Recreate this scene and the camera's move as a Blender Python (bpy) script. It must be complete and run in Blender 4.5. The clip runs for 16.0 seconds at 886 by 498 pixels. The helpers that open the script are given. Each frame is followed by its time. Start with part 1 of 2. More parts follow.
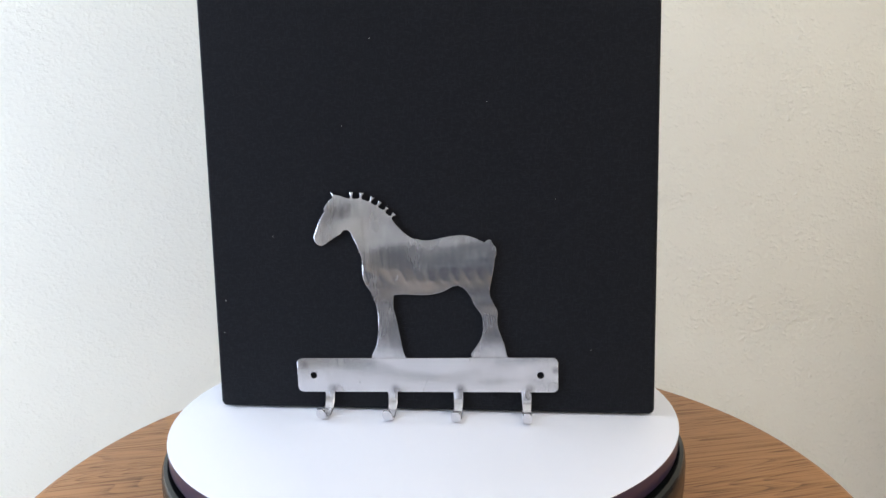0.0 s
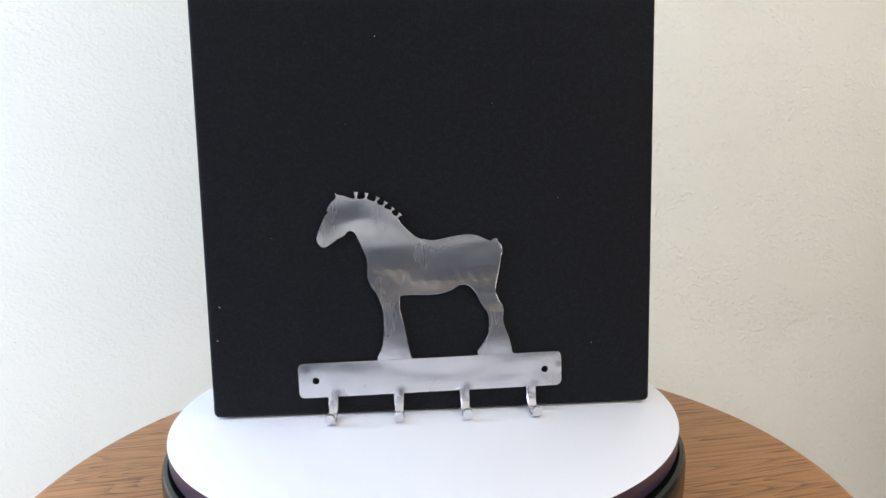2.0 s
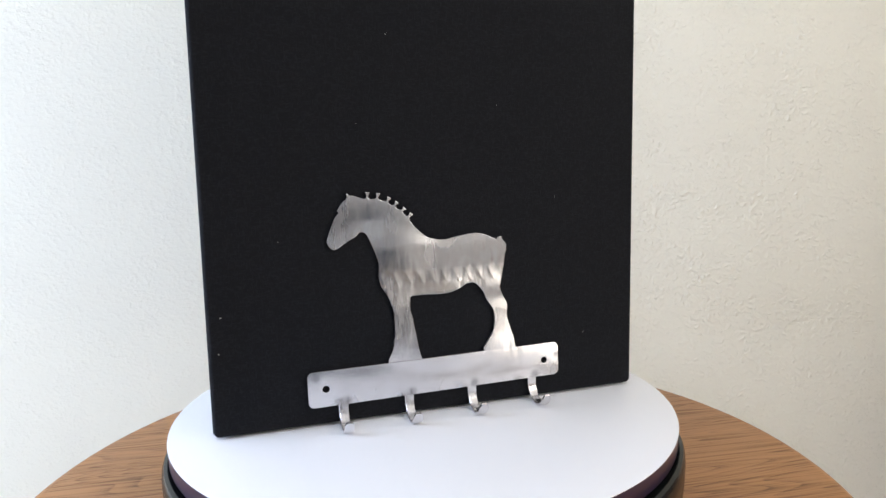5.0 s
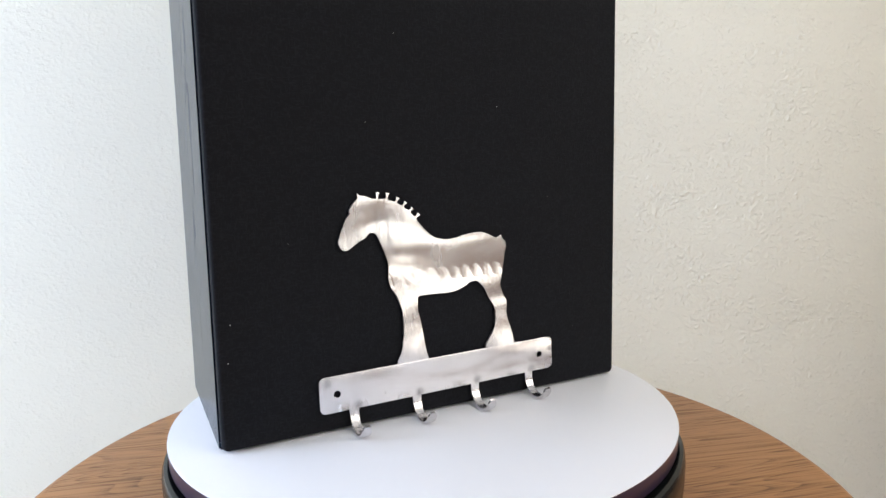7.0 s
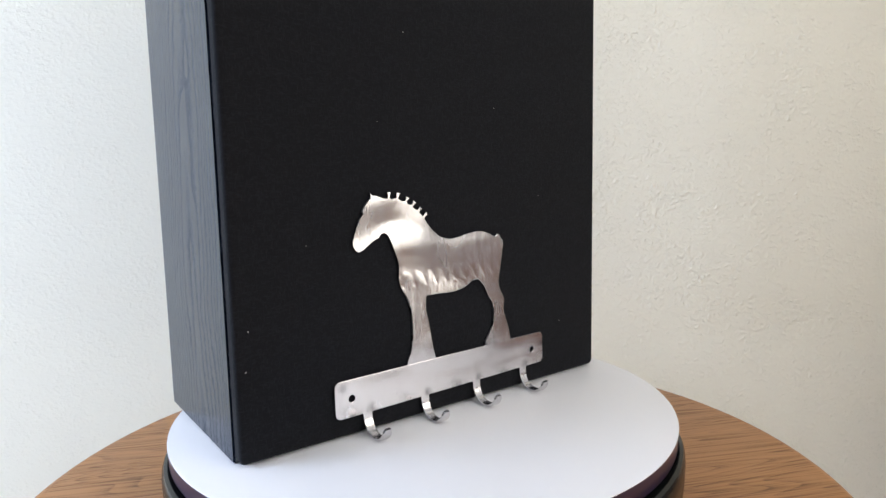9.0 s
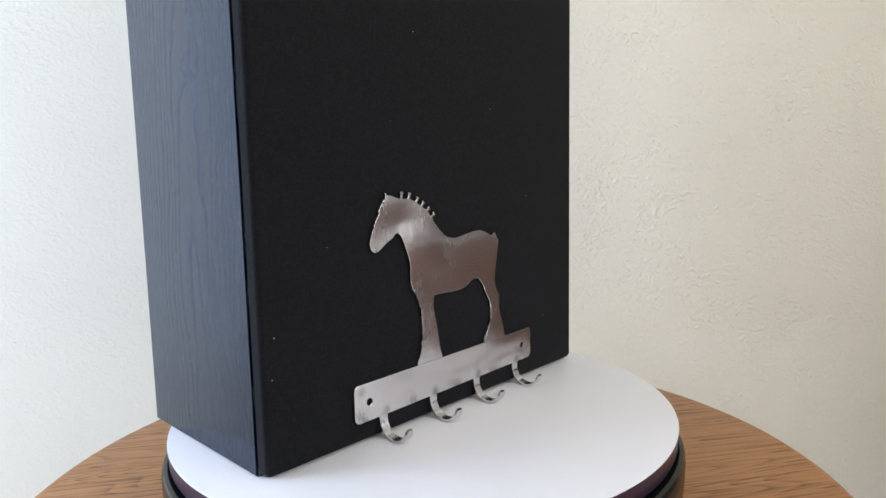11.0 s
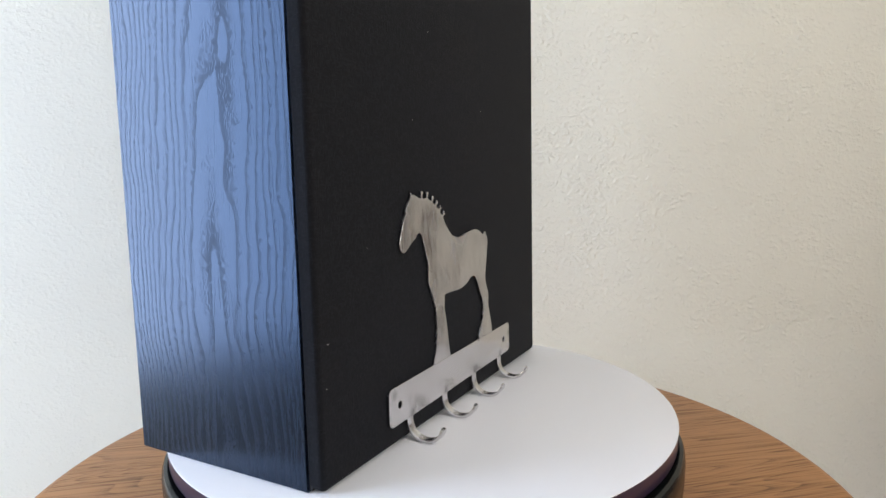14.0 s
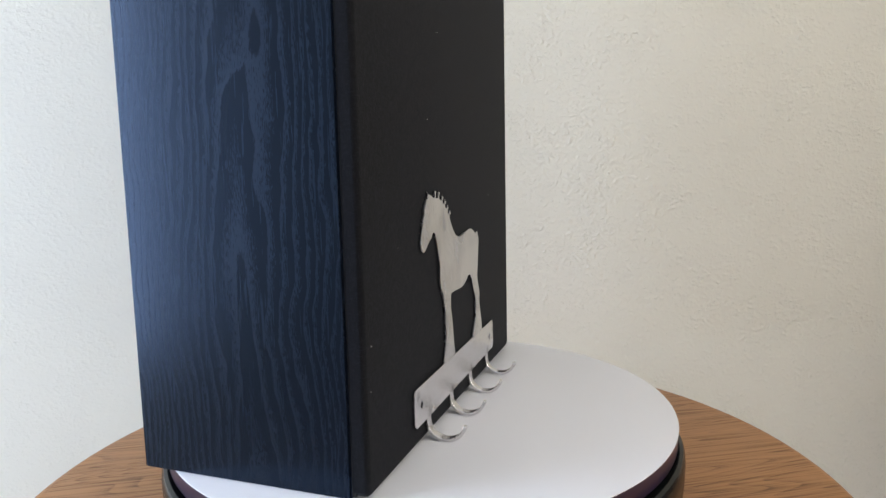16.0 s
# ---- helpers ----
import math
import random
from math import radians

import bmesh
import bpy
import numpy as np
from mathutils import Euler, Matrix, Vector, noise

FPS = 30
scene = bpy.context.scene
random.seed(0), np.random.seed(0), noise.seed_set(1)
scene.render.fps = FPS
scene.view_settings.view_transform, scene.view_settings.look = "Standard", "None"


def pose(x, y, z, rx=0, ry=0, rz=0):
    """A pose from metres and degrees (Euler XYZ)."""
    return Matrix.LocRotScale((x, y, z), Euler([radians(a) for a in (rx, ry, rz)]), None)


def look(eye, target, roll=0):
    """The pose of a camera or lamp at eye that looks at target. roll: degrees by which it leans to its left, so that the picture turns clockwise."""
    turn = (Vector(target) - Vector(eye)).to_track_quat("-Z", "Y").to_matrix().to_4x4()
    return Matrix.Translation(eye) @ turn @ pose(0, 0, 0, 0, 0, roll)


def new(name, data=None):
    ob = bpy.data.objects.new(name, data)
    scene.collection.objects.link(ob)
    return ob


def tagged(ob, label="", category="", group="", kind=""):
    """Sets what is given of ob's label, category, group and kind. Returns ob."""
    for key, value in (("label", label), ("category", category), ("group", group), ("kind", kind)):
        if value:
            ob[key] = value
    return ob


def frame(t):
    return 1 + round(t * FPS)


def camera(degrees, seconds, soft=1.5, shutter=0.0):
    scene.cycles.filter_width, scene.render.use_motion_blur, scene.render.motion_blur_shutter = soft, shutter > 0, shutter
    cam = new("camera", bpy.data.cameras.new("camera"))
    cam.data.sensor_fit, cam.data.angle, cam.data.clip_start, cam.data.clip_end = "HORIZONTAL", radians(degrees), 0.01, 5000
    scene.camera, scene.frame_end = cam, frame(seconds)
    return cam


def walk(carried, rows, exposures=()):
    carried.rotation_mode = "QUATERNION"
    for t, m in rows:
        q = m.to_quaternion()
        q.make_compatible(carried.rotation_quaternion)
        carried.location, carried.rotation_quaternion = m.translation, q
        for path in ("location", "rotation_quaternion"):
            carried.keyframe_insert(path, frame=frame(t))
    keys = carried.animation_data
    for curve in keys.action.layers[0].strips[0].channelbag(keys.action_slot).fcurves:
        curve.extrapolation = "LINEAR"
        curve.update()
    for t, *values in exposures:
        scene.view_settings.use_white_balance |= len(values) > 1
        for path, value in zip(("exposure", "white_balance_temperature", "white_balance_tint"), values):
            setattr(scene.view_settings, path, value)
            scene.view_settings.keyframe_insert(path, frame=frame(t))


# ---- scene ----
# Camera: fixed on its stand in front of the table.
cam = camera(70.77, 16.0, soft=1.5)
EYE = Vector((0.0, -0.5656, 0.2064))
AIM = EYE + Vector((0.0340, 0.9928, -0.1150))
STAND = look(EYE, AIM, -1.22)
walk(cam, [(0.0, STAND), (16.0, STAND)],
     [(0.0, 0.33), (1.0, 0.42), (3.5, 0.42), (7.0, 0.33), (9.0, 0.29), (13.5, 0.27), (16.0, 0.14)])

# Turn of the table: a steady motor.
TURN_START, TURN_RATE = -8.55, 4.836

# ---- world and light ----
WALL_Y = 0.43
FLOOR_Z, CEIL_Z = -0.81, 1.62
LEFT_X, RIGHT_X, REAR_Y = -2.30, 1.35, -3.3
WIN_L = dict(y0=-1.05, y1=0.10, z0=-0.53, z1=1.45)
WIN_R = dict(y0=-1.64, y1=-0.42, z0=-0.72, z1=1.50)
# Broad unseen rail, added so the steel mirrors a dark band in the window.
ADDED_RAIL = (-0.38, 0.16)

world = bpy.data.worlds.new("daylight")
scene.world = world
world.use_nodes = True
wn = world.node_tree
sky = wn.nodes.new("ShaderNodeTexSky")
sky.sky_type = "NISHITA"
sky.sun_disc = False
sky.sun_elevation, sky.sun_rotation = radians(40), radians(200)
wn.nodes["Background"].inputs["Strength"].default_value = 0.1
wn.links.new(sky.outputs["Color"], wn.nodes["Background"].inputs["Color"])


def window_light(name, x, w, watts, colour):
    """The sky's light in a window's opening, thrown into the room."""
    d = bpy.data.lights.new(name, "AREA")
    d.shape, d.size, d.size_y = "RECTANGLE", w["y1"] - w["y0"], w["z1"] - w["z0"]
    d.energy, d.color = watts, colour
    ob = new(name, d)
    cy, cz = (w["y0"] + w["y1"]) / 2, (w["z0"] + w["z1"]) / 2
    ob.matrix_basis = look((x, cy, cz), (0, cy, cz))
    return ob


window_light("window_light_cool", LEFT_X - 0.06, WIN_L, 75.0, (0.665, 0.80, 1.06))
window_light("window_light_warm", RIGHT_X + 0.06, WIN_R, 32.0, (1.0, 0.925, 0.81))


# ---- materials ----
class Mat:
    """A node material with short names for its nodes."""

    def __init__(self, name, colour=(0.5, 0.5, 0.5), rough=0.5, metal=0.0, spec=0.5):
        self.m = bpy.data.materials.new(name)
        self.m.use_nodes = True
        self.t = self.m.node_tree
        self.b = self.t.nodes["Principled BSDF"]
        self.b.inputs["Base Color"].default_value = (*colour, 1)
        self.b.inputs["Roughness"].default_value = rough
        self.b.inputs["Metallic"].default_value = metal
        self.b.inputs["Specular IOR Level"].default_value = spec

    def put(self, socket, value):
        if isinstance(value, bpy.types.NodeSocket):
            self.t.links.new(value, socket)
        else:
            socket.default_value = value

    def coords(self, scale=(1, 1, 1), rot=(0, 0, 0)):
        tc = self.t.nodes.new("ShaderNodeTexCoord")
        mp = self.t.nodes.new("ShaderNodeMapping")
        mp.inputs["Scale"].default_value = scale
        mp.inputs["Rotation"].default_value = [radians(a) for a in rot]
        self.t.links.new(tc.outputs["Object"], mp.inputs["Vector"])
        return mp.outputs["Vector"]

    def noise(self, vec, scale, detail=3.0, rough=0.5, distort=0.0):
        n = self.t.nodes.new("ShaderNodeTexNoise")
        self.put(n.inputs["Vector"], vec)
        n.inputs["Scale"].default_value, n.inputs["Detail"].default_value = scale, detail
        n.inputs["Roughness"].default_value, n.inputs["Distortion"].default_value = rough, distort
        return n.outputs["Fac"]

    def math(self, op, a, b=0.0, c=0.0):
        n = self.t.nodes.new("ShaderNodeMath")
        n.operation = op
        for s, v in zip(n.inputs, (a, b, c)):
            self.put(s, v)
        return n.outputs[0]

    def ramp(self, fac, stops):
        n = self.t.nodes.new("ShaderNodeValToRGB")
        while len(n.color_ramp.elements) < len(stops):
            n.color_ramp.elements.new(0.5)
        for e, (p, c) in zip(n.color_ramp.elements, stops):
            e.position = p
            e.color = (*c, 1) if isinstance(c, tuple) else (c, c, c, 1)
        self.put(n.inputs["Fac"], fac)
        return n.outputs["Color"]

    def mix(self, fac, a, b, kind="MIX"):
        n = self.t.nodes.new("ShaderNodeMix")
        n.data_type, n.blend_type = "RGBA", kind
        self.put(n.inputs[0], fac)
        for s, v in ((n.inputs[6], a), (n.inputs[7], b)):
            self.put(s, (*v, 1) if isinstance(v, tuple) and len(v) == 3 else v)
        return n.outputs[2]

    def bump(self, height, strength, distance, under=None):
        n = self.t.nodes.new("ShaderNodeBump")
        n.inputs["Strength"].default_value, n.inputs["Distance"].default_value = strength, distance
        self.put(n.inputs["Height"], height)
        if under is not None:
            self.put(n.inputs["Normal"], under)
        self.t.links.new(n.outputs["Normal"], self.b.inputs["Normal"])
        return n.outputs["Normal"]

    def mound(self, x, z, reach):
        """1 at a spot of the upright plane, falling smoothly to 0 at its reach."""
        d = self.t.nodes.new("ShaderNodeVectorMath")
        d.operation = "SUBTRACT"
        self.put(d.inputs[0], self.coords((1.0, 0.0, 1.0)))
        d.inputs[1].default_value = (x, 0.0, z)
        q = self.t.nodes.new("ShaderNodeVectorMath")
        q.operation = "DOT_PRODUCT"
        self.put(q.inputs[0], d.outputs["Vector"])
        self.put(q.inputs[1], d.outputs["Vector"])
        near = self.math("MAXIMUM", self.math("SUBTRACT", 1.0, self.math("DIVIDE", q.outputs["Value"], reach * reach)), 0.0)
        return self.math("MULTIPLY", near, near)

    def set(self, **kw):
        for k, v in kw.items():
            self.put(self.b.inputs[k.replace("_", " ").title().replace("Ior", "IOR")], v)
        return self.m


def wall_paint(name, colour):
    """Cream paint over a sprayed and troweled plaster texture."""
    k = Mat(name, colour, 0.62, 0, 0.35)
    v = k.coords((0.9, 1.0, 1.15))
    grit = k.noise(v, 180, 2.0, 0.5, 0.0)
    crumbs = k.math("POWER", k.ramp(grit, [(0.30, 0.0), (0.76, 1.0)]), 1.7)
    trowel = k.ramp(k.noise(v, 62, 2.0, 0.5, 0.6), [(0.36, 0.0), (0.66, 1.0)])
    patch = k.ramp(k.noise(v, 14, 3.0), [(0.34, 0.45), (0.64, 1.0)])
    axes = k.t.nodes.new("ShaderNodeSeparateXYZ")
    k.put(axes.inputs[0], k.coords())
    coat = k.ramp(k.math("ADD", axes.outputs["X"], 0.5), [(0.15, 0.34), (0.80, 1.0)])
    relief = k.mix(1.0, k.mix(1.0, crumbs, patch, "MULTIPLY"), coat, "MULTIPLY")
    n = k.bump(k.mix(1.0, trowel, coat, "MULTIPLY"), 0.10, 0.0014)
    k.bump(relief, 0.70, 0.0027, n)
    tone = k.noise(v, 2.3, 3.0)
    c = k.mix(k.ramp(tone, [(0.3, 0.0), (0.7, 1.0)]), colour, tuple(a * 0.96 for a in colour))
    return k.set(base_color=c)


def oak(name, scale):
    """Golden oak: long flowing growth lines along x, some closing into arches, with fine dark pores in them."""
    k = Mat(name, (0.4, 0.22, 0.1), 0.38, 0, 0.4)
    v = k.coords(scale)
    figure = k.noise(v, 1.0, 2.0, 0.45, 0.25)
    bands = k.math("FRACT", k.math("MULTIPLY", figure, 44.0))
    line = k.ramp(bands, [(0.0, 0.0), (0.07, 1.0), (0.34, 0.35), (0.75, 0.0)])
    fibre = k.noise(k.coords((8.0, 640.0, 640.0)), 1.0, 2.0, 0.6)
    pore = k.ramp(fibre, [(0.47, 0.0), (0.60, 1.0)])
    broad = k.noise(k.coords((scale[0] * 0.6, scale[1] * 0.7, 1)), 1.0, 2.0)
    base = k.mix(broad, (0.50, 0.238, 0.088), (0.41, 0.188, 0.066))
    c = k.mix(k.math("MULTIPLY", line, 0.50), base, (0.24, 0.098, 0.036))
    deep = k.math("MULTIPLY", pore, k.math("ADD", k.math("MULTIPLY", line, 0.55), 0.34))
    c = k.mix(deep, c, (0.12, 0.050, 0.022))
    k.bump(deep, 0.25, -0.0003)
    return k.set(base_color=c, roughness=k.math("ADD", k.math("MULTIPLY", deep, 0.25), 0.38))


def black_ash(name):
    """Black ash vinyl: cathedral arches up the board; smooth wood between the duller, stippled pore bands."""
    k = Mat(name, (0.014, 0.015, 0.018), 0.36, 0, 0.5)
    axes = k.t.nodes.new("ShaderNodeSeparateXYZ")
    k.put(axes.inputs[0], k.coords())
    sway = k.math("MULTIPLY", k.math("SUBTRACT", k.noise(k.coords((5.0, 5.0, 4.0)), 1.0, 1.0), 0.5), 0.030)
    bulge = k.math("MULTIPLY", k.math("SUBTRACT", k.noise(k.coords((22.0, 22.0, 13.0)), 1.0, 2.0, 0.55), 0.5), 0.021)
    across = k.math("ADD", k.math("ADD", k.math("ADD", axes.outputs["Y"], 0.010), sway), bulge)
    arch = k.math("MULTIPLY", k.math("POWER", k.math("ABSOLUTE", across), 1.45), 400.0)
    rise = k.math("MULTIPLY", axes.outputs["Z"], 5.0)
    wild = k.math("MULTIPLY", k.noise(k.coords((30.0, 30.0, 4.0)), 1.0, 1.0, 0.5), 2.2)
    bands = k.math("FRACT", k.math("ADD", k.math("ADD", arch, rise), wild))
    line = k.ramp(bands, [(0.0, 0.0), (0.05, 0.90), (0.16, 0.60), (0.38, 0.28), (0.62, 0.0)])
    dash = k.noise(k.coords((1500.0, 1500.0, 230.0)), 1.0, 2.0, 0.6)
    stipple = k.math("ADD", line, k.math("MULTIPLY", k.math("SUBTRACT", dash, 0.5), 3.6))
    grain = k.math("MULTIPLY", k.ramp(stipple, [(0.34, 0.0), (0.80, 1.0)]), k.ramp(line, [(0.02, 0.0), (0.2, 1.0)]))
    fine = k.ramp(k.noise(k.coords((520.0, 520.0, 26.0)), 1.0, 2.0, 0.6), [(0.54, 0.0), (0.72, 0.30)])
    pore = k.math("MAXIMUM", grain, fine)
    c = k.mix(pore, (0.0050, 0.0068, 0.0120), (0.0072, 0.0082, 0.0110))
    k.bump(pore, 0.04, -0.0001)
    rough = k.math("ADD", k.math("MULTIPLY", pore, 0.23), 0.24)
    spec = k.math("SUBTRACT", 0.37, k.math("MULTIPLY", pore, 0.04))
    # Blue tint stands in for the blue sky mirrored in the side.
    k.b.inputs["Specular Tint"].default_value = (0.31, 0.56, 1.0, 1)
    return k.set(base_color=c, roughness=rough, specular_ior_level=spec)


def grille_cloth(name):
    """Black knitted loudspeaker cloth."""
    k = Mat(name, (0.008, 0.008, 0.009), 0.80, 0, 0.06)
    u = k.noise(k.coords((900.0, 900.0, 260.0)), 1.0, 2.0)
    w = k.noise(k.coords((260.0, 260.0, 900.0), (0, 35, 0)), 1.0, 2.0)
    thread = k.math("MAXIMUM", u, w)
    c = k.mix(k.ramp(thread, [(0.5, 0.0), (0.75, 1.0)]), (0.0082, 0.0085, 0.0105), (0.0158, 0.0163, 0.0200))
    fade = k.noise(k.coords((9.0, 9.0, 7.0)), 1.0, 3.0)
    c = k.mix(k.math("MULTIPLY", fade, 0.35), c, (0.0075, 0.0080, 0.0098))
    k.bump(thread, 0.7, 0.0005)
    return k.set(base_color=c, sheen_weight=0.05, sheen_roughness=0.5)


def brushed_steel(name, wave=1.0, dimming=0.6, domes=(), smudges=(), belly=False, base_rough=0.17, tone=0.70):
    """Bare steel, hand-ground: short brush strokes, slow waves, scalloped grinding marks and mottling that dims its
    reflections.
    """
    k = Mat(name, (0.60, 0.58, 0.56), 0.33, 1.0)
    slow = k.noise(k.coords((9.0, 9.0, 21.0)), 1.0, 1.5, 0.4, 0.2)
    stroke = k.noise(k.coords((210.0, 210.0, 42.0), (0, 24, 0)), 1.0, 2.0, 0.5)
    scratch = k.noise(k.coords((1500.0, 1500.0, 130.0), (0, 18, 0)), 1.0, 2.0)
    mottle = k.ramp(k.noise(k.coords((34.0, 34.0, 24.0), (0, 20, 0)), 1.0, 2.0, 0.5, 0.3), [(0.40, 0.0), (0.68, 1.0)])
    # Mottling darkens the colour, partly in place of dim reflections.
    c = k.mix(k.math("MULTIPLY", mottle, dimming), (tone, tone * 0.98, tone), (0.40, 0.387, 0.40))
    for x, z, reach in smudges:
        spot = k.math("MULTIPLY", k.mound(x, z, reach), k.math("MULTIPLY", stroke, 1.3))
        c = k.mix(spot, c, (0.22, 0.21, 0.22))
    n = k.bump(slow, 0.40 * wave, 0.012)
    for x, z, reach, high in domes:
        n = k.bump(k.mound(x, z, reach), 1.0, high, n)
    if belly:
        axes = k.t.nodes.new("ShaderNodeSeparateXYZ")
        k.put(axes.inputs[0], k.coords())
        slant = k.math("ADD", axes.outputs["X"], k.math("MULTIPLY", axes.outputs["Z"], 0.35))
        slant = k.math("ADD", slant, k.math("MULTIPLY", slow, 0.012))
        lobe = k.math("ABSOLUTE", k.math("SINE", k.math("MULTIPLY", slant, 290.0)))
        edge = k.math("ADD", k.math("MULTIPLY", lobe, 0.0034), 0.092)
        below = k.math("MAXIMUM", k.math("SUBTRACT", edge, axes.outputs["Z"]), 0.0)
        flat = k.math("MAXIMUM", k.math("SUBTRACT", 0.083, axes.outputs["Z"]), 0.0)
        below = k.math("ADD", k.math("MINIMUM", below, 0.012), k.math("MINIMUM", flat, 0.030))
        n = k.bump(k.math("MULTIPLY", below, -1.0), 1.0, 0.042, n)
    n = k.bump(stroke, 0.17 * wave, 0.0012, n)
    nick = k.noise(k.coords((620.0, 620.0, 190.0), (0, 31, 0)), 1.0, 2.0, 0.6)
    n = k.bump(nick, 0.08 * wave, 0.0005, n)
    k.bump(scratch, 0.035, 0.0002, n)
    rough = k.math("ADD", k.math("MULTIPLY", scratch, 0.06), k.math("ADD", k.math("MULTIPLY", mottle, 0.08), base_rough))
    return k.set(base_color=c, roughness=rough)


def plain(name, colour, rough, metal=0.0, spec=0.5, vary=0.08, size=8.0, dent=0.0):
    k = Mat(name, colour, rough, metal, spec)
    f = k.noise(k.coords(), size, 4.0, 0.6)
    c = k.mix(f, tuple(a * (1 - vary) for a in colour), tuple(min(1, a * (1 + vary)) for a in colour))
    if dent:
        k.bump(k.noise(k.coords(), size * 25, 2.0), 0.3, dent)
    return k.set(base_color=c, roughness=k.math("ADD", k.math("MULTIPLY", f, 0.12), rough - 0.06))


CREAM = (0.835, 0.797, 0.685)
M_WALL = wall_paint("cream_wall_paint", CREAM)
M_REAR = wall_paint("off_white_wall_paint", (0.76, 0.755, 0.74))
# Unseen right wall: beige darkened so the steel mirrors a dimmer room.
M_SIDE = wall_paint("darkened_beige_paint", (0.50, 0.46, 0.41))
M_SOFA = plain("slate_blue_upholstery", (0.085, 0.098, 0.125), 0.9, spec=0.2, vary=0.2, size=20.0, dent=0.002)
M_CEIL = plain("ceiling_white", (0.80, 0.79, 0.76), 0.9, size=3.0)
M_FLOOR = plain("beige_carpet", (0.36, 0.30, 0.23), 0.95, size=30.0, dent=0.004)
M_TABLE = oak("golden_oak_top", (1.7, 15.0, 15.0))
M_BROWN = plain("dark_brown_wood", (0.16, 0.070, 0.040), 0.45, size=6.0, vary=0.25)
M_TRIM = plain("white_trim_paint", (0.78, 0.77, 0.74), 0.5)
M_ASH = black_ash("black_ash_vinyl")
M_CLOTH = grille_cloth("black_grille_cloth")
# Same metal as the bar, its colour darkened to tone down mirrored window light.
M_STEEL = brushed_steel("ground_steel", 1.0, 0.55, ((-0.032, 0.120, 0.040, 0.0016),), (), True, 0.18, 0.64)
M_STEEL_BAR = brushed_steel("ground_steel_bar", 0.8, 0.06, (),
                           tuple((x + 0.003, -0.0125, 0.0065) for x in (-0.0866, -0.0293, 0.0289, 0.0881)) + ((-0.108, 0.0095, 0.006), (0.113, 0.004, 0.005)))
M_DISC = plain("white_laminate", (0.86, 0.86, 0.895), 0.42, spec=0.4, vary=0.015, size=6.0)
# Purple in the rim's colour stands in for the sky it mirrors.
M_RIM = plain("dark_gloss_rim", (0.030, 0.019, 0.044), 0.30, spec=0.35, vary=0.2, size=40.0)
M_RING = plain("black_gloss_plastic", (0.010, 0.012, 0.012), 0.22, spec=0.26, vary=0.3, size=50.0)
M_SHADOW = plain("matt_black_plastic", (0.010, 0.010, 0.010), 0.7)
M_LINT = plain("pale_lint", (0.55, 0.55, 0.52), 0.9)


# ---- builders ----
def mesh_of(bm, name, material, smooth=None):
    bmesh.ops.recalc_face_normals(bm, faces=bm.faces)
    me = bpy.data.meshes.new(name)
    bm.to_mesh(me)
    bm.free()
    me.materials.append(material)
    if smooth is not None:
        for p in me.polygons:
            p.use_smooth = True
        me.set_sharp_from_angle(angle=radians(smooth))
    return me


def part(name, bm, material, parent, label="", smooth=None):
    ob = new(name, mesh_of(bm, name, material, smooth))
    ob.parent = parent
    return tagged(ob, label) if label else ob


def thing(name, label, category, at=None, kind="", group=""):
    ob = new(name)
    if at is not None:
        ob.matrix_basis = at
    return tagged(ob, label, category, group, kind)


def box(bm, x0, x1, y0, y1, z0, z1):
    v = [bm.verts.new((x, y, z)) for x in (x0, x1) for y in (y0, y1) for z in (z0, z1)]
    for f in ((0, 1, 3, 2), (4, 6, 7, 5), (0, 4, 5, 1), (2, 3, 7, 6), (0, 2, 6, 4), (1, 5, 7, 3)):
        bm.faces.new([v[i] for i in f])
    return v


def lathe(bm, profile, steps=128, closed=False):
    """Turns a profile of (radius, height) round the upright axis."""
    rings = []
    for r, z in profile:
        if r < 1e-6:
            rings.append([bm.verts.new((0, 0, z))])
        else:
            rings.append([bm.verts.new((r * math.cos(a), r * math.sin(a), z))
                          for a in (2 * math.pi * i / steps for i in range(steps))])
    pairs = list(zip(rings, rings[1:])) + ([(rings[-1], rings[0])] if closed else [])
    for a, b in pairs:
        for i in range(steps):
            j = (i + 1) % steps
            if len(a) == 1 and len(b) > 1:
                bm.faces.new((a[0], b[j], b[i]))
            elif len(b) == 1 and len(a) > 1:
                bm.faces.new((a[i], a[j], b[0]))
            elif len(a) > 1:
                bm.faces.new((a[i], a[j], b[j], b[i]))


def spline(points, per=4):
    """A smooth line through control points, ends included."""
    p = [points[0], *points, points[-1]]
    out = []
    for i in range(1, len(p) - 2):
        for k in range(per):
            t = k / per
            out.append(tuple(0.5 * (2 * b + (c - a) * t + (2 * a - 5 * b + 4 * c - d) * t * t
                                    + (3 * b - a - 3 * c + d) * t ** 3)
                             for a, b, c, d in zip(p[i - 1], p[i], p[i + 1], p[i + 2])))
    return out + [points[-1]]


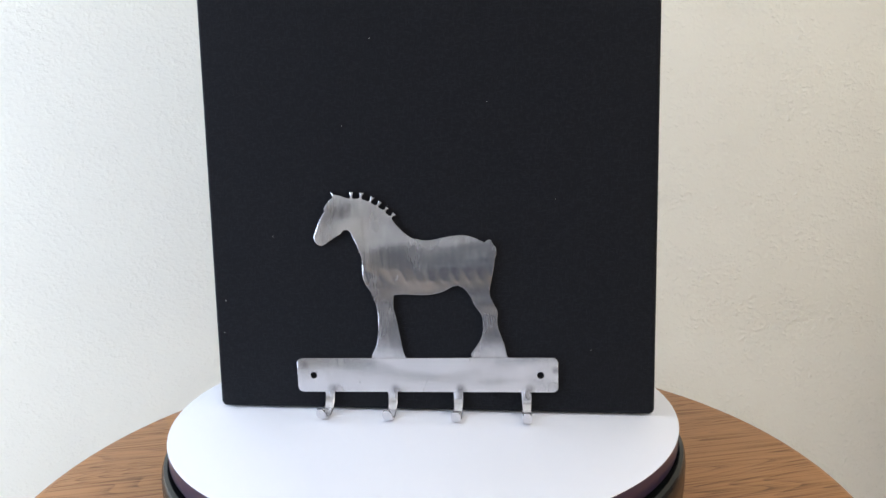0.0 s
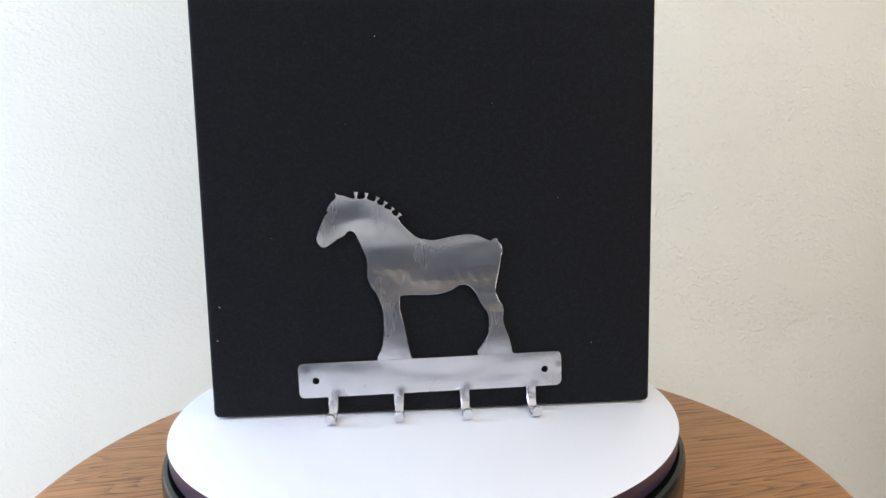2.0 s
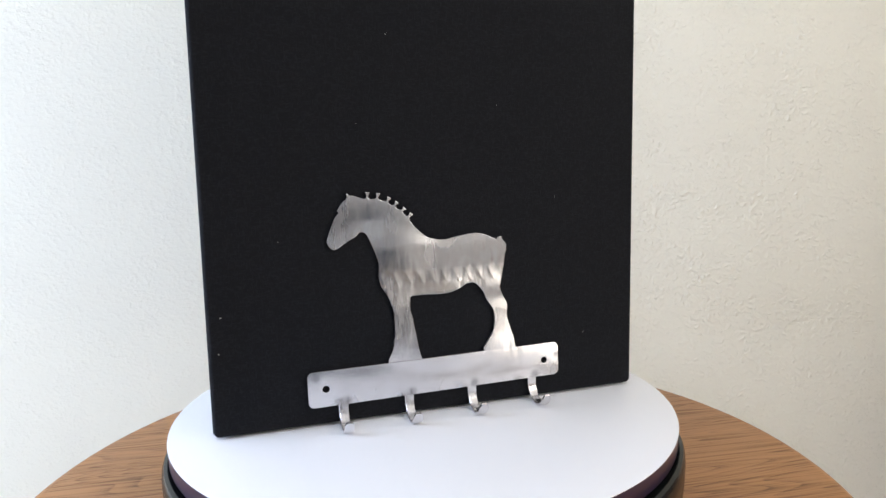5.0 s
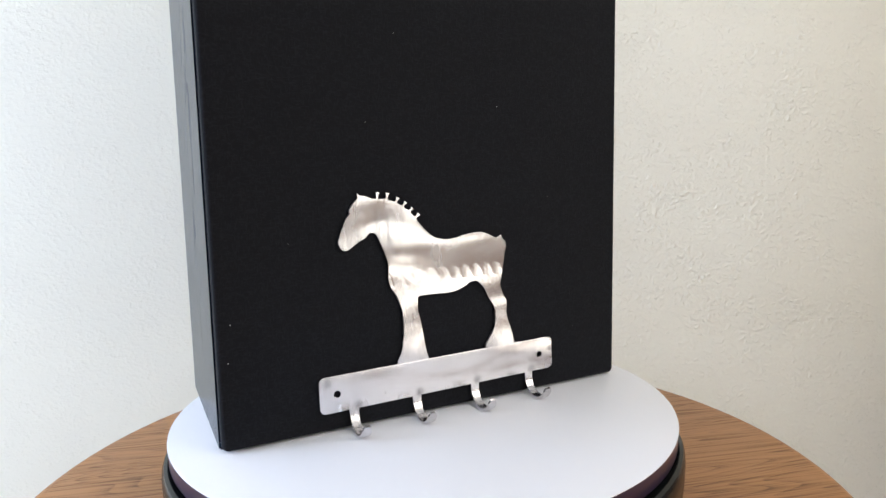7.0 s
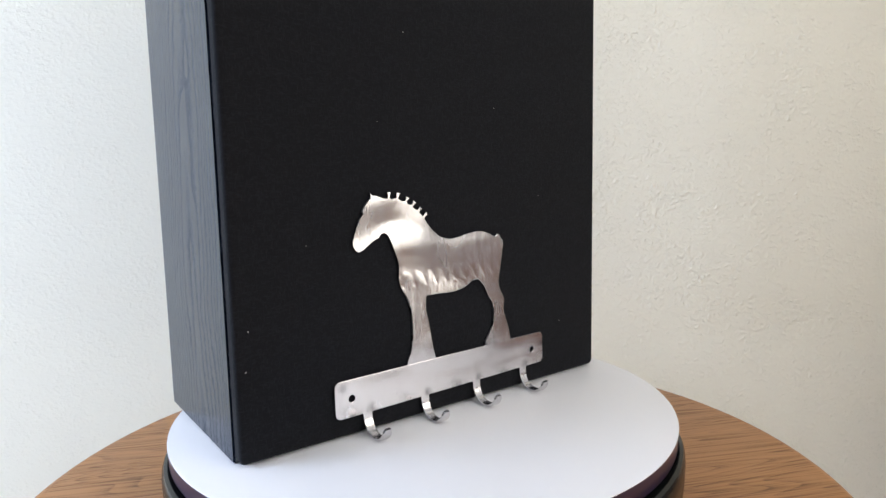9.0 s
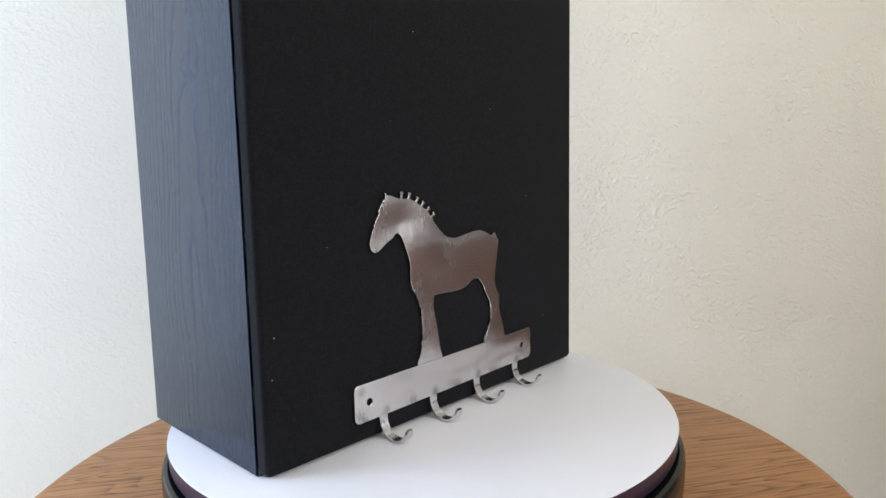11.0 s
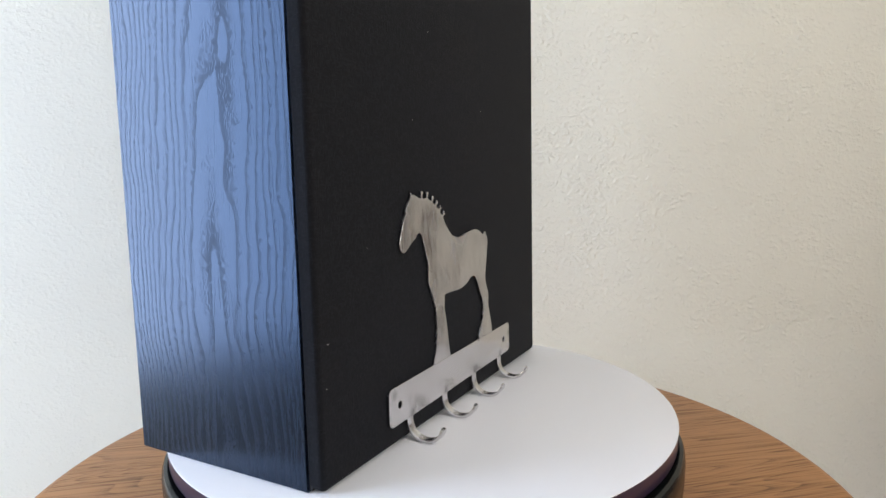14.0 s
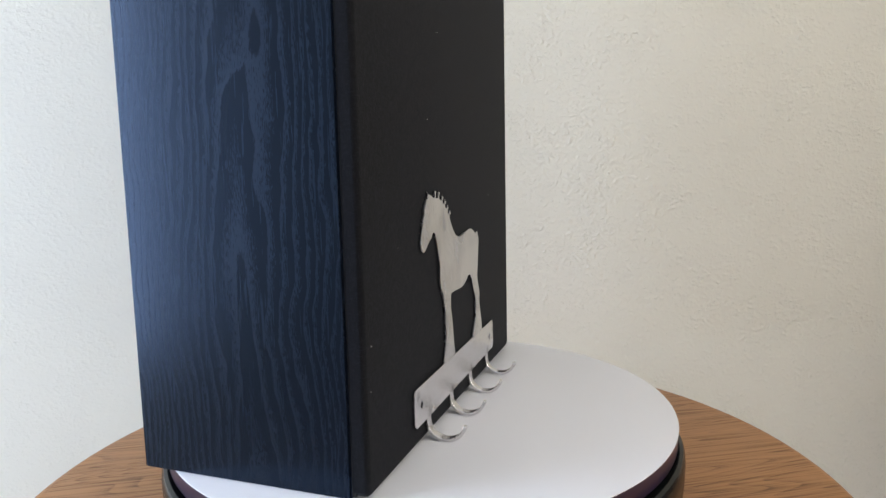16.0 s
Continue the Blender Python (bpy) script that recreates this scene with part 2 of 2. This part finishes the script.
def cut_plate(loops, thick, edge):
    """A plate cut from sheet along closed outlines in x and z, with softly broken edges; its front faces -y."""
    cu = bpy.data.curves.new("outline", "CURVE")
    cu.dimensions, cu.fill_mode = "2D", "BOTH"
    cu.extrude, cu.bevel_depth, cu.bevel_resolution, cu.offset = thick / 2 - edge, edge, 1, -edge
    for loop in loops:
        s = cu.splines.new("POLY")
        s.points.add(len(loop) - 1)
        for q, (x, z) in zip(s.points, loop):
            q.co = (x, z, 0, 1)
        s.use_cyclic_u = True
    ob = bpy.data.objects.new("outline", cu)
    scene.collection.objects.link(ob)
    bpy.context.view_layer.update()
    me = ob.evaluated_get(bpy.context.evaluated_depsgraph_get()).to_mesh()
    bm = bmesh.new()
    bm.from_mesh(me)
    bpy.data.objects.remove(ob)
    bmesh.ops.transform(bm, matrix=Matrix.Rotation(radians(90), 4, "X"), verts=bm.verts)
    return bm


def rounded_frame(bm, x0, x1, z0, z1, y, r):
    """An upright ring of corners-rounded outline at depth y."""
    out = []
    for cx, cz, a0 in ((x1 - r, z1 - r, 0), (x0 + r, z1 - r, 90), (x0 + r, z0 + r, 180), (x1 - r, z0 + r, 270)):
        for i in range(6):
            a = radians(a0 + 18 * i)
            out.append(bm.verts.new((cx + r * math.cos(a), y, cz + r * math.sin(a))))
    return out


# ---- the room ----
def room():
    t = 0.12
    bm = bmesh.new()
    box(bm, LEFT_X - t, RIGHT_X + t, WALL_Y, WALL_Y + t, FLOOR_Z, CEIL_Z)
    ob = part("wall_back", bm, M_WALL, None)
    tagged(ob, "cream painted wall with a troweled plaster texture", "wall", kind="structure")
    bm = bmesh.new()
    box(bm, LEFT_X - t, RIGHT_X + t, REAR_Y - t, REAR_Y, FLOOR_Z, CEIL_Z)
    ob = part("wall_rear", bm, M_REAR, None)
    tagged(ob, "plain off-white painted wall closing the room", "wall", kind="structure")
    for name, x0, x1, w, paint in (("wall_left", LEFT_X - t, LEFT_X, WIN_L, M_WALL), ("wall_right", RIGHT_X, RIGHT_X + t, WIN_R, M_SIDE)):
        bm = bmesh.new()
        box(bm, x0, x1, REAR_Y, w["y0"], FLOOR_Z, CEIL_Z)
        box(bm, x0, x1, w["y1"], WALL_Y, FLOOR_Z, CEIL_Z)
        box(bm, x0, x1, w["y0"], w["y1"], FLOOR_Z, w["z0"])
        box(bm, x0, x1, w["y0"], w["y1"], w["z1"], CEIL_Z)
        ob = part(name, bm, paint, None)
        tagged(ob, "plain painted wall with a window opening", "wall", kind="structure")
    bm = bmesh.new()
    box(bm, LEFT_X - t, RIGHT_X + t, REAR_Y - t, WALL_Y + t, FLOOR_Z - 0.1, FLOOR_Z)
    tagged(part("floor", bm, M_FLOOR, None), "beige carpeted floor under the table", "floor", kind="structure")
    bm = bmesh.new()
    box(bm, LEFT_X - t, RIGHT_X + t, REAR_Y - t, WALL_Y + t, CEIL_Z, CEIL_Z + 0.1)
    tagged(part("ceiling", bm, M_CEIL, None), "plain white painted ceiling", "ceiling", kind="structure")


def window_frame(name, x, w, label, rail=None):
    """A white casing that lines an opening; a broad wooden rail can be added across it to darken its reflection."""
    ob = thing(name, label, "window", pose(x, (w["y0"] + w["y1"]) / 2, w["z0"]), "structure")
    hw, h, b = (w["y1"] - w["y0"]) / 2, w["z1"] - w["z0"], 0.035
    rails = [("added_rail", (-0.025, 0.025, -hw + b, hw - b, rail[0] - w["z0"], rail[1] - w["z0"]))] if rail else []
    for nm, a in (("jamb", (-0.03, 0.03, -hw, -hw + b, b, h - b)), ("jamb", (-0.03, 0.03, hw - b, hw, b, h - b)),
                  ("head", (-0.03, 0.03, -hw, hw, h - b, h)), ("window_sill", (-0.03, 0.03, -hw, hw, 0, b)), *rails):
        bm = bmesh.new()
        box(bm, *a)
        bmesh.ops.bevel(bm, geom=bm.edges[:], offset=0.003, segments=1, affect="EDGES")
        part(nm, bm, M_BROWN if nm == "added_rail" else M_TRIM, ob)


def sideboard():
    """A brown wooden sideboard against the wall to the side; the steel mirrors it."""
    ob = thing("sideboard", "brown stained wooden sideboard standing against the side wall", "sideboard",
               pose(RIGHT_X - 0.21, 0.02, FLOOR_Z))
    top = 0.12 - FLOOR_Z
    for nm, a in (("carcass", (-0.02, 0.20, -0.37, 0.38, 0.06, top - 0.03)), ("plinth", (0.0, 0.20, -0.36, 0.37, 0.0, 0.06)),
                  ("sideboard_top", (-0.035, 0.205, -0.38, 0.39, top - 0.03, top)),
                  ("door", (-0.035, -0.02, -0.365, -0.003, 0.07, top - 0.04)), ("door", (-0.035, -0.02, 0.003, 0.375, 0.07, top - 0.04))):
        bm = bmesh.new()
        box(bm, *a)
        bmesh.ops.bevel(bm, geom=bm.edges[:], offset=0.003, segments=1, affect="EDGES")
        part(nm, bm, M_BROWN, ob)


def sofa():
    """A slate-blue sofa at the far end of the room, unseen itself and added so the steel mirrors something dark."""
    ob = thing("sofa", "unseen slate blue upholstered sofa added against the far wall for dark reflections", "sofa", pose(0.1, REAR_Y + 0.47, FLOOR_Z))
    for nm, a in (("seat_base", (-1.0, 1.0, -0.44, 0.42, 0.06, 0.30)), ("backrest", (-1.0, 1.0, -0.46, -0.20, 0.30, 0.80)),
                  ("armrest", (-1.22, -1.0, -0.46, 0.44, 0.06, 0.60)), ("armrest", (1.0, 1.22, -0.46, 0.44, 0.06, 0.60)),
                  ("cushion", (-0.99, -0.004, -0.20, 0.43, 0.30, 0.44)), ("cushion", (0.004, 0.99, -0.20, 0.43, 0.30, 0.44)),
                  *(("foot", (x - 0.03, x + 0.03, y - 0.03, y + 0.03, 0.0, 0.06)) for x in (-1.1, 1.1) for y in (-0.4, 0.38))):
        bm = bmesh.new()
        box(bm, *a)
        if nm != "foot":
            bmesh.ops.bevel(bm, geom=bm.edges[:], offset=0.035, segments=3, affect="EDGES")
        part(nm, bm, M_BROWN if nm == "foot" else M_SOFA, ob, smooth=40)


# ---- the table ----
TABLE_Z, TABLE_R = -0.070, 0.3655


def table():
    ob = thing("round_table", "round golden oak table with a rounded edge", "table", pose(0.0075, -0.0054, FLOOR_Z))
    top = TABLE_Z - FLOOR_Z
    bm = bmesh.new()
    rim = [(TABLE_R - 0.011 + 0.011 * math.sin(a), top - 0.011 + 0.011 * math.cos(a))
           for a in (math.pi * i / 10 for i in range(11))]
    lathe(bm, [(0, top), *rim, (TABLE_R - 0.03, top - 0.024), (0, top - 0.024)], 192)
    part("tabletop", bm, M_TABLE, ob, smooth=35).rotation_euler.z = radians(9)
    bm = bmesh.new()
    lathe(bm, [(0, top - 0.024), (0.12, top - 0.024), (0.11, top - 0.05), (0.045, top - 0.09), (0.04, 0.30), (0.06, 0.16),
               (0.06, 0.06), (0.25, 0.03), (0.26, 0.0), (0, 0.0)], 48)
    part("pedestal", bm, M_TABLE, ob, smooth=35)


# ---- the turntable ----
DISC_R = 0.2226


def turntable_base():
    ob = thing("turntable", "glossy black round turntable standing on the oak table", "turntable", pose(0, 0, TABLE_Z))
    up = -TABLE_Z
    bm = bmesh.new()
    lathe(bm, [(0.2160, up - 0.022), (0.2235, up - 0.0195), (0.2262, up - 0.0205), (0.2278, up - 0.024), (0.2282, up - 0.030),
               (0.2276, up - 0.046), (0.2262, up - 0.050), (0.2150, up - 0.050), (0.2150, up - 0.03)], 192, True)
    part("outer_ring", bm, M_RING, ob, smooth=30)
    bm = bmesh.new()
    lathe(bm, [(0, up - 0.022), (0.2145, up - 0.022), (0.2145, 0.012), (0.222, 0.010), (0.222, 0.0), (0, 0.0)], 128)
    part("plinth", bm, M_SHADOW, ob, smooth=30)


def turntable_disc():
    ob = thing("platter", "round white turning platter with a dark rim", "platter", pose(0, 0, -0.0207))
    bm = bmesh.new()
    lathe(bm, [(0, 0.020), (DISC_R - 0.0006, 0.020), (DISC_R - 0.0001, 0.0198), (DISC_R, 0.0194), (DISC_R, 0.0192), (0, 0.0192)], 192)
    part("white_top", bm, M_DISC, ob, "smooth white platter surface", smooth=35)
    bm = bmesh.new()
    lathe(bm, [(0.15, 0.0191), (DISC_R - 0.0002, 0.0191), (DISC_R - 0.0006, 0.006), (DISC_R - 0.002, 0.004), (0.15, 0.004)], 192, True)
    part("rim", bm, M_RIM, ob, "dark glossy rim", smooth=35)
    bm = bmesh.new()
    lathe(bm, [(0, 0.004), (0.15, 0.004), (0.15, -0.0015), (0, -0.0015)], 64)
    part("hub", bm, M_SHADOW, ob)
    return ob


# ---- the loudspeaker cabinet ----
SP_X0, SP_X1, SP_FRONT, SP_SEAM, SP_BACK, SP_TOP = -0.1868, 0.2026, -0.0315, -0.0200, 0.1500, 0.62
PLATTER_Z = -0.0007
SP_BASE = ((SP_X0 + SP_X1) / 2, (SP_FRONT + SP_BACK) / 2, PLATTER_Z)


def loudspeaker():
    ob = thing("loudspeaker", "black ash loudspeaker with black cloth grille, standing on white platter", "loudspeaker")
    cx, cy, _ = SP_BASE
    bm = bmesh.new()
    box(bm, SP_X0 - cx, SP_X1 - cx, SP_SEAM + 0.0006 - cy, SP_BACK - cy, 0, SP_TOP)
    bmesh.ops.bevel(bm, geom=bm.edges[:], offset=0.0012, segments=2, affect="EDGES")
    part("cabinet_body", bm, M_ASH, ob, "black ash wood-grain cabinet", smooth=40)
    bm = bmesh.new()
    box(bm, SP_X0 + 0.0015 - cx, SP_X1 - 0.0015 - cx, SP_SEAM - 0.002 - cy, SP_SEAM + 0.002 - cy, 0.002, SP_TOP - 0.002)
    part("baffle", bm, M_SHADOW, ob)
    bm = bmesh.new()
    soft = 0.0038
    rings = [(0.0012, SP_SEAM)] + [(0.0010 + soft * (1 - math.cos(a)), SP_FRONT + soft * (1 - math.sin(a)))
                                   for a in (math.pi / 2 * i / 6 for i in range(7))]
    rows = [rounded_frame(bm, SP_X0 - cx + d, SP_X1 - cx - d, 0.0006 + d, SP_TOP - d, y - cy, max(0.0055 - d * 0.5, 0.001))
            for d, y in rings]
    for a, b in zip(rows, rows[1:]):
        for i in range(len(a)):
            j = (i + 1) % len(a)
            bm.faces.new((a[i], a[j], b[j], b[i]))
    bm.faces.new(rows[0][::-1])
    bm.faces.new(rows[-1])
    grille = part("grille", bm, M_CLOTH, ob, "black cloth grille with rounded edges", smooth=50)
    for x, z, r in ((-0.0352, 0.3234, 0.0007), (-0.1749, 0.1001, 0.0008), (-0.178, 0.071, 0.0007), (0.062, 0.268, 0.0005),
                    (-0.062, 0.252, 0.0004), (0.118, 0.187, 0.0004), (-0.128, 0.158, 0.0004), (0.148, 0.058, 0.0005)):
        bm = bmesh.new()
        bmesh.ops.create_icosphere(bm, subdivisions=1, radius=r)
        bmesh.ops.transform(bm, matrix=pose(x - cx, SP_FRONT - cy, z) @ Matrix.Diagonal((0.8, 0.4, 0.55, 1)), verts=bm.verts)
        part("lint", bm, M_LINT, grille, "tiny pale speck of lint")
    return ob


# ---- the horse key rack (lengths in millimetres, from the bar's middle) ----
BAR_W, BAR_H, THICK = 115.4, 15.4, 2.2
RACK_AT = (0.0050, -0.0332, 0.0340)
RACK_LEAN = -0.86


def tuft(base, tip):
    """One braided tuft of the mane: a short stem that widens to a flat top."""
    b, t = Vector(base), Vector(tip)
    d = (t - b).normalized()
    s = Vector((-d.y, d.x))
    return [tuple(q) for q in (b + s * 1.9 - d * 0.4, b + s * 0.9 + d * 0.8, b + s * 1.1 + d * 2.6, t + s * 2.1, t - s * 2.0,
                               b - s * 1.1 + d * 2.6, b - s * 0.9 + d * 0.8, b - s * 1.9 - d * 0.4)]


def horse_outline():
    """The standing draught horse, part by part, clockwise from the ear."""
    out = [(-75.2, 163.0), (-74.0, 161.0)]
    out += spline([(-73.0, 160.0), (-68.5, 159.4), (-63.0, 157.2)])
    for b, t in (((-57.9, 156.7), (-57.4, 162.0)), ((-49.6, 156.2), (-48.4, 161.0)), ((-41.5, 153.0), (-39.2, 156.9)),
                 ((-35.3, 149.3), (-32.5, 152.8)), ((-29.1, 145.0), (-26.4, 147.5)), ((-24.0, 139.4), (-20.6, 142.3))):
        out += tuft(b, t)
    back = [(-20.2, 133.3), (-14.1, 126.7), (-7.6, 121.6), (-1.2, 119.5), (5.2, 118.4), (13.5, 119.2), (21.6, 120.9),
            (31.3, 122.2), (39.2, 122.1), (45.8, 120.3), (53.5, 116.6), (55.8, 115.8)]
    tail = [(57.2, 117.2), (59.3, 118.0), (61.2, 117.4), (62.0, 114.8), (64.7, 111.5), (65.5, 106.2), (64.0, 102.2),
            (63.4, 97.4), (61.6, 87.7), (58.5, 73.9)]
    hind_back = [(58.8, 70.6), (61.6, 63.2), (64.8, 57.4), (65.0, 51.7), (64.5, 45.1), (67.4, 35.2), (70.3, 26.8),
                 (71.9, 18.5), (73.4, BAR_H)]
    hind_front = [(42.5, BAR_H), (41.3, 18.5), (44.3, 22.9), (49.5, 30.5), (51.7, 36.9), (52.4, 43.5), (51.0, 53.4),
                  (45.5, 61.8), (41.8, 70.3), (36.4, 76.8), (32.4, 78.9)]
    belly = [(26.7, 78.5), (20.0, 74.5), (11.7, 72.1), (3.3, 71.3), (-13.0, 72.0), (-23.0, 71.7), (-24.7, 70.2)]
    fore_back = [(-25.2, 59.4), (-23.1, 51.2), (-21.0, 39.1), (-19.1, 27.3), (-17.8, 20.7), (-16.0, BAR_H)]
    fore_front = [(-46.4, BAR_H), (-45.9, 18.9), (-42.3, 25.7), (-40.4, 34.2), (-39.3, 46.2), (-39.8, 59.5), (-41.8, 67.1),
                  (-44.6, 74.7)]
    chest = [(-49.3, 81.5), (-51.4, 89.8), (-50.8, 101.6), (-53.6, 111.5), (-58.9, 124.6), (-60.3, 127.1), (-62.8, 128.9),
             (-66.3, 128.7), (-68.9, 125.6)]
    head = [(-75.7, 122.5), (-80.0, 119.5), (-84.7, 116.7), (-88.3, 116.2), (-91.1, 118.3), (-92.9, 123.0), (-91.6, 127.9),
            (-88.6, 135.2), (-85.2, 141.9), (-82.0, 145.7)]
    brow = [(-82.9, 147.9), (-80.7, 151.5), (-77.3, 155.4), (-74.6, 157.7)]
    for piece in (back, tail, hind_back, hind_front, belly, fore_back, fore_front, chest, head, brow):
        out += spline(piece)
    return out


def mm(loop):
    return [(x * 0.001, z * 0.001) for x, z in loop]


def hook_strip(x):
    """A tongue of the sheet bent forward into a hook whose belly rests on the platter."""
    bm = bmesh.new()
    bottom = -RACK_AT[2] * 1000 + math.tan(radians(RACK_LEAN)) * x - 0.5
    path = [(0.0, -BAR_H + 1.0, 8.9), (0.0, -BAR_H - 1.5, 8.3)]
    cz, ry, rz = bottom + 15.6, 15.6, 14.6
    n = 22
    for i in range(n + 1):
        a = math.pi * 0.95 * i / n
        wide = 8.2 - 0.6 * math.sin(a)
        if i > n - 4:
            wide *= (1.0, 0.97, 0.86, 0.58)[i - n + 3]
        path.append((-ry + ry * math.cos(a), cz - rz * math.sin(a), wide))
    rows = []
    for i, (y, z, w) in enumerate(path):
        a, b = path[max(i - 1, 0)], path[min(i + 1, len(path) - 1)]
        t = Vector((b[0] - a[0], b[1] - a[1])).normalized()
        nrm = Vector((t.y, -t.x))
        h, e = 1.3, 0.45
        ring = []
        for sx, sn in ((-w / 2 + e, h), (w / 2 - e, h), (w / 2, h - e), (w / 2, -h + e), (w / 2 - e, -h), (-w / 2 + e, -h),
                       (-w / 2, -h + e), (-w / 2, h - e)):
            ring.append(bm.verts.new(((x + sx) * 0.001, (y + nrm.x * sn) * 0.001, (z + nrm.y * sn) * 0.001)))
        rows.append(ring)
    for a, b in zip(rows, rows[1:]):
        for i in range(8):
            bm.faces.new((a[i], a[(i + 1) % 8], b[(i + 1) % 8], b[i]))
    bm.faces.new(rows[0])
    bm.faces.new(rows[-1][::-1])
    return bm


def key_rack():
    ob = thing("horse_key_rack", "brushed steel horse silhouette key rack with hooks against black grille",
               "key rack")
    part("horse_figure", cut_plate([mm(horse_outline())], THICK * 0.001, 0.00035), M_STEEL, ob, "flat steel horse silhouette", smooth=25)
    r = 5.0
    rim = []
    for sx, sz, a0 in ((1, 1, 0), (-1, 1, 90), (-1, -1, 180), (1, -1, 270)):
        rim += [(sx * (BAR_W - r) + r * math.cos(radians(a0 + 15 * i)), sz * (BAR_H - r) + r * math.sin(radians(a0 + 15 * i)))
                for i in range(7)]
    holes = [[(hx + 2.9 * math.cos(2 * math.pi * i / 24), 2.9 * math.sin(2 * math.pi * i / 24) - 0.2) for i in range(24)]
             for hx in (-100.5, 100.5)]
    part("bar", cut_plate([mm(rim), *[mm(h) for h in holes]], THICK * 0.001, 0.00035), M_STEEL_BAR, ob,
         "flat steel bar with rounded corners and two screw holes", smooth=25)
    for x in (-86.6, -29.3, 28.9, 88.1):
        part("hook", hook_strip(x), M_STEEL_BAR, ob, smooth=40)
    return ob


room()
window_frame("window_1", LEFT_X - 0.02, WIN_L, "white framed window, bright with daylight")
window_frame("window_2", RIGHT_X + 0.02, WIN_R, "tall window bright with daylight, with an added brown wooden rail", ADDED_RAIL)
sideboard()
sofa()
table()
turntable_base()
DISC = turntable_disc()
SPEAKER = loudspeaker()
RACK = key_rack()


def motions():
    """Platter, loudspeaker and rack turn together about the platter's axis."""
    times = [0.5 * i for i in range(33)]
    for ob, rest in ((DISC, pose(0, 0, PLATTER_Z - 0.020)), (SPEAKER, pose(*SP_BASE)), (RACK, pose(*RACK_AT, 0, RACK_LEAN, 0))):
        walk(ob, [(t, pose(0, 0, 0, 0, 0, TURN_START + TURN_RATE * t) @ rest) for t in times])


motions()
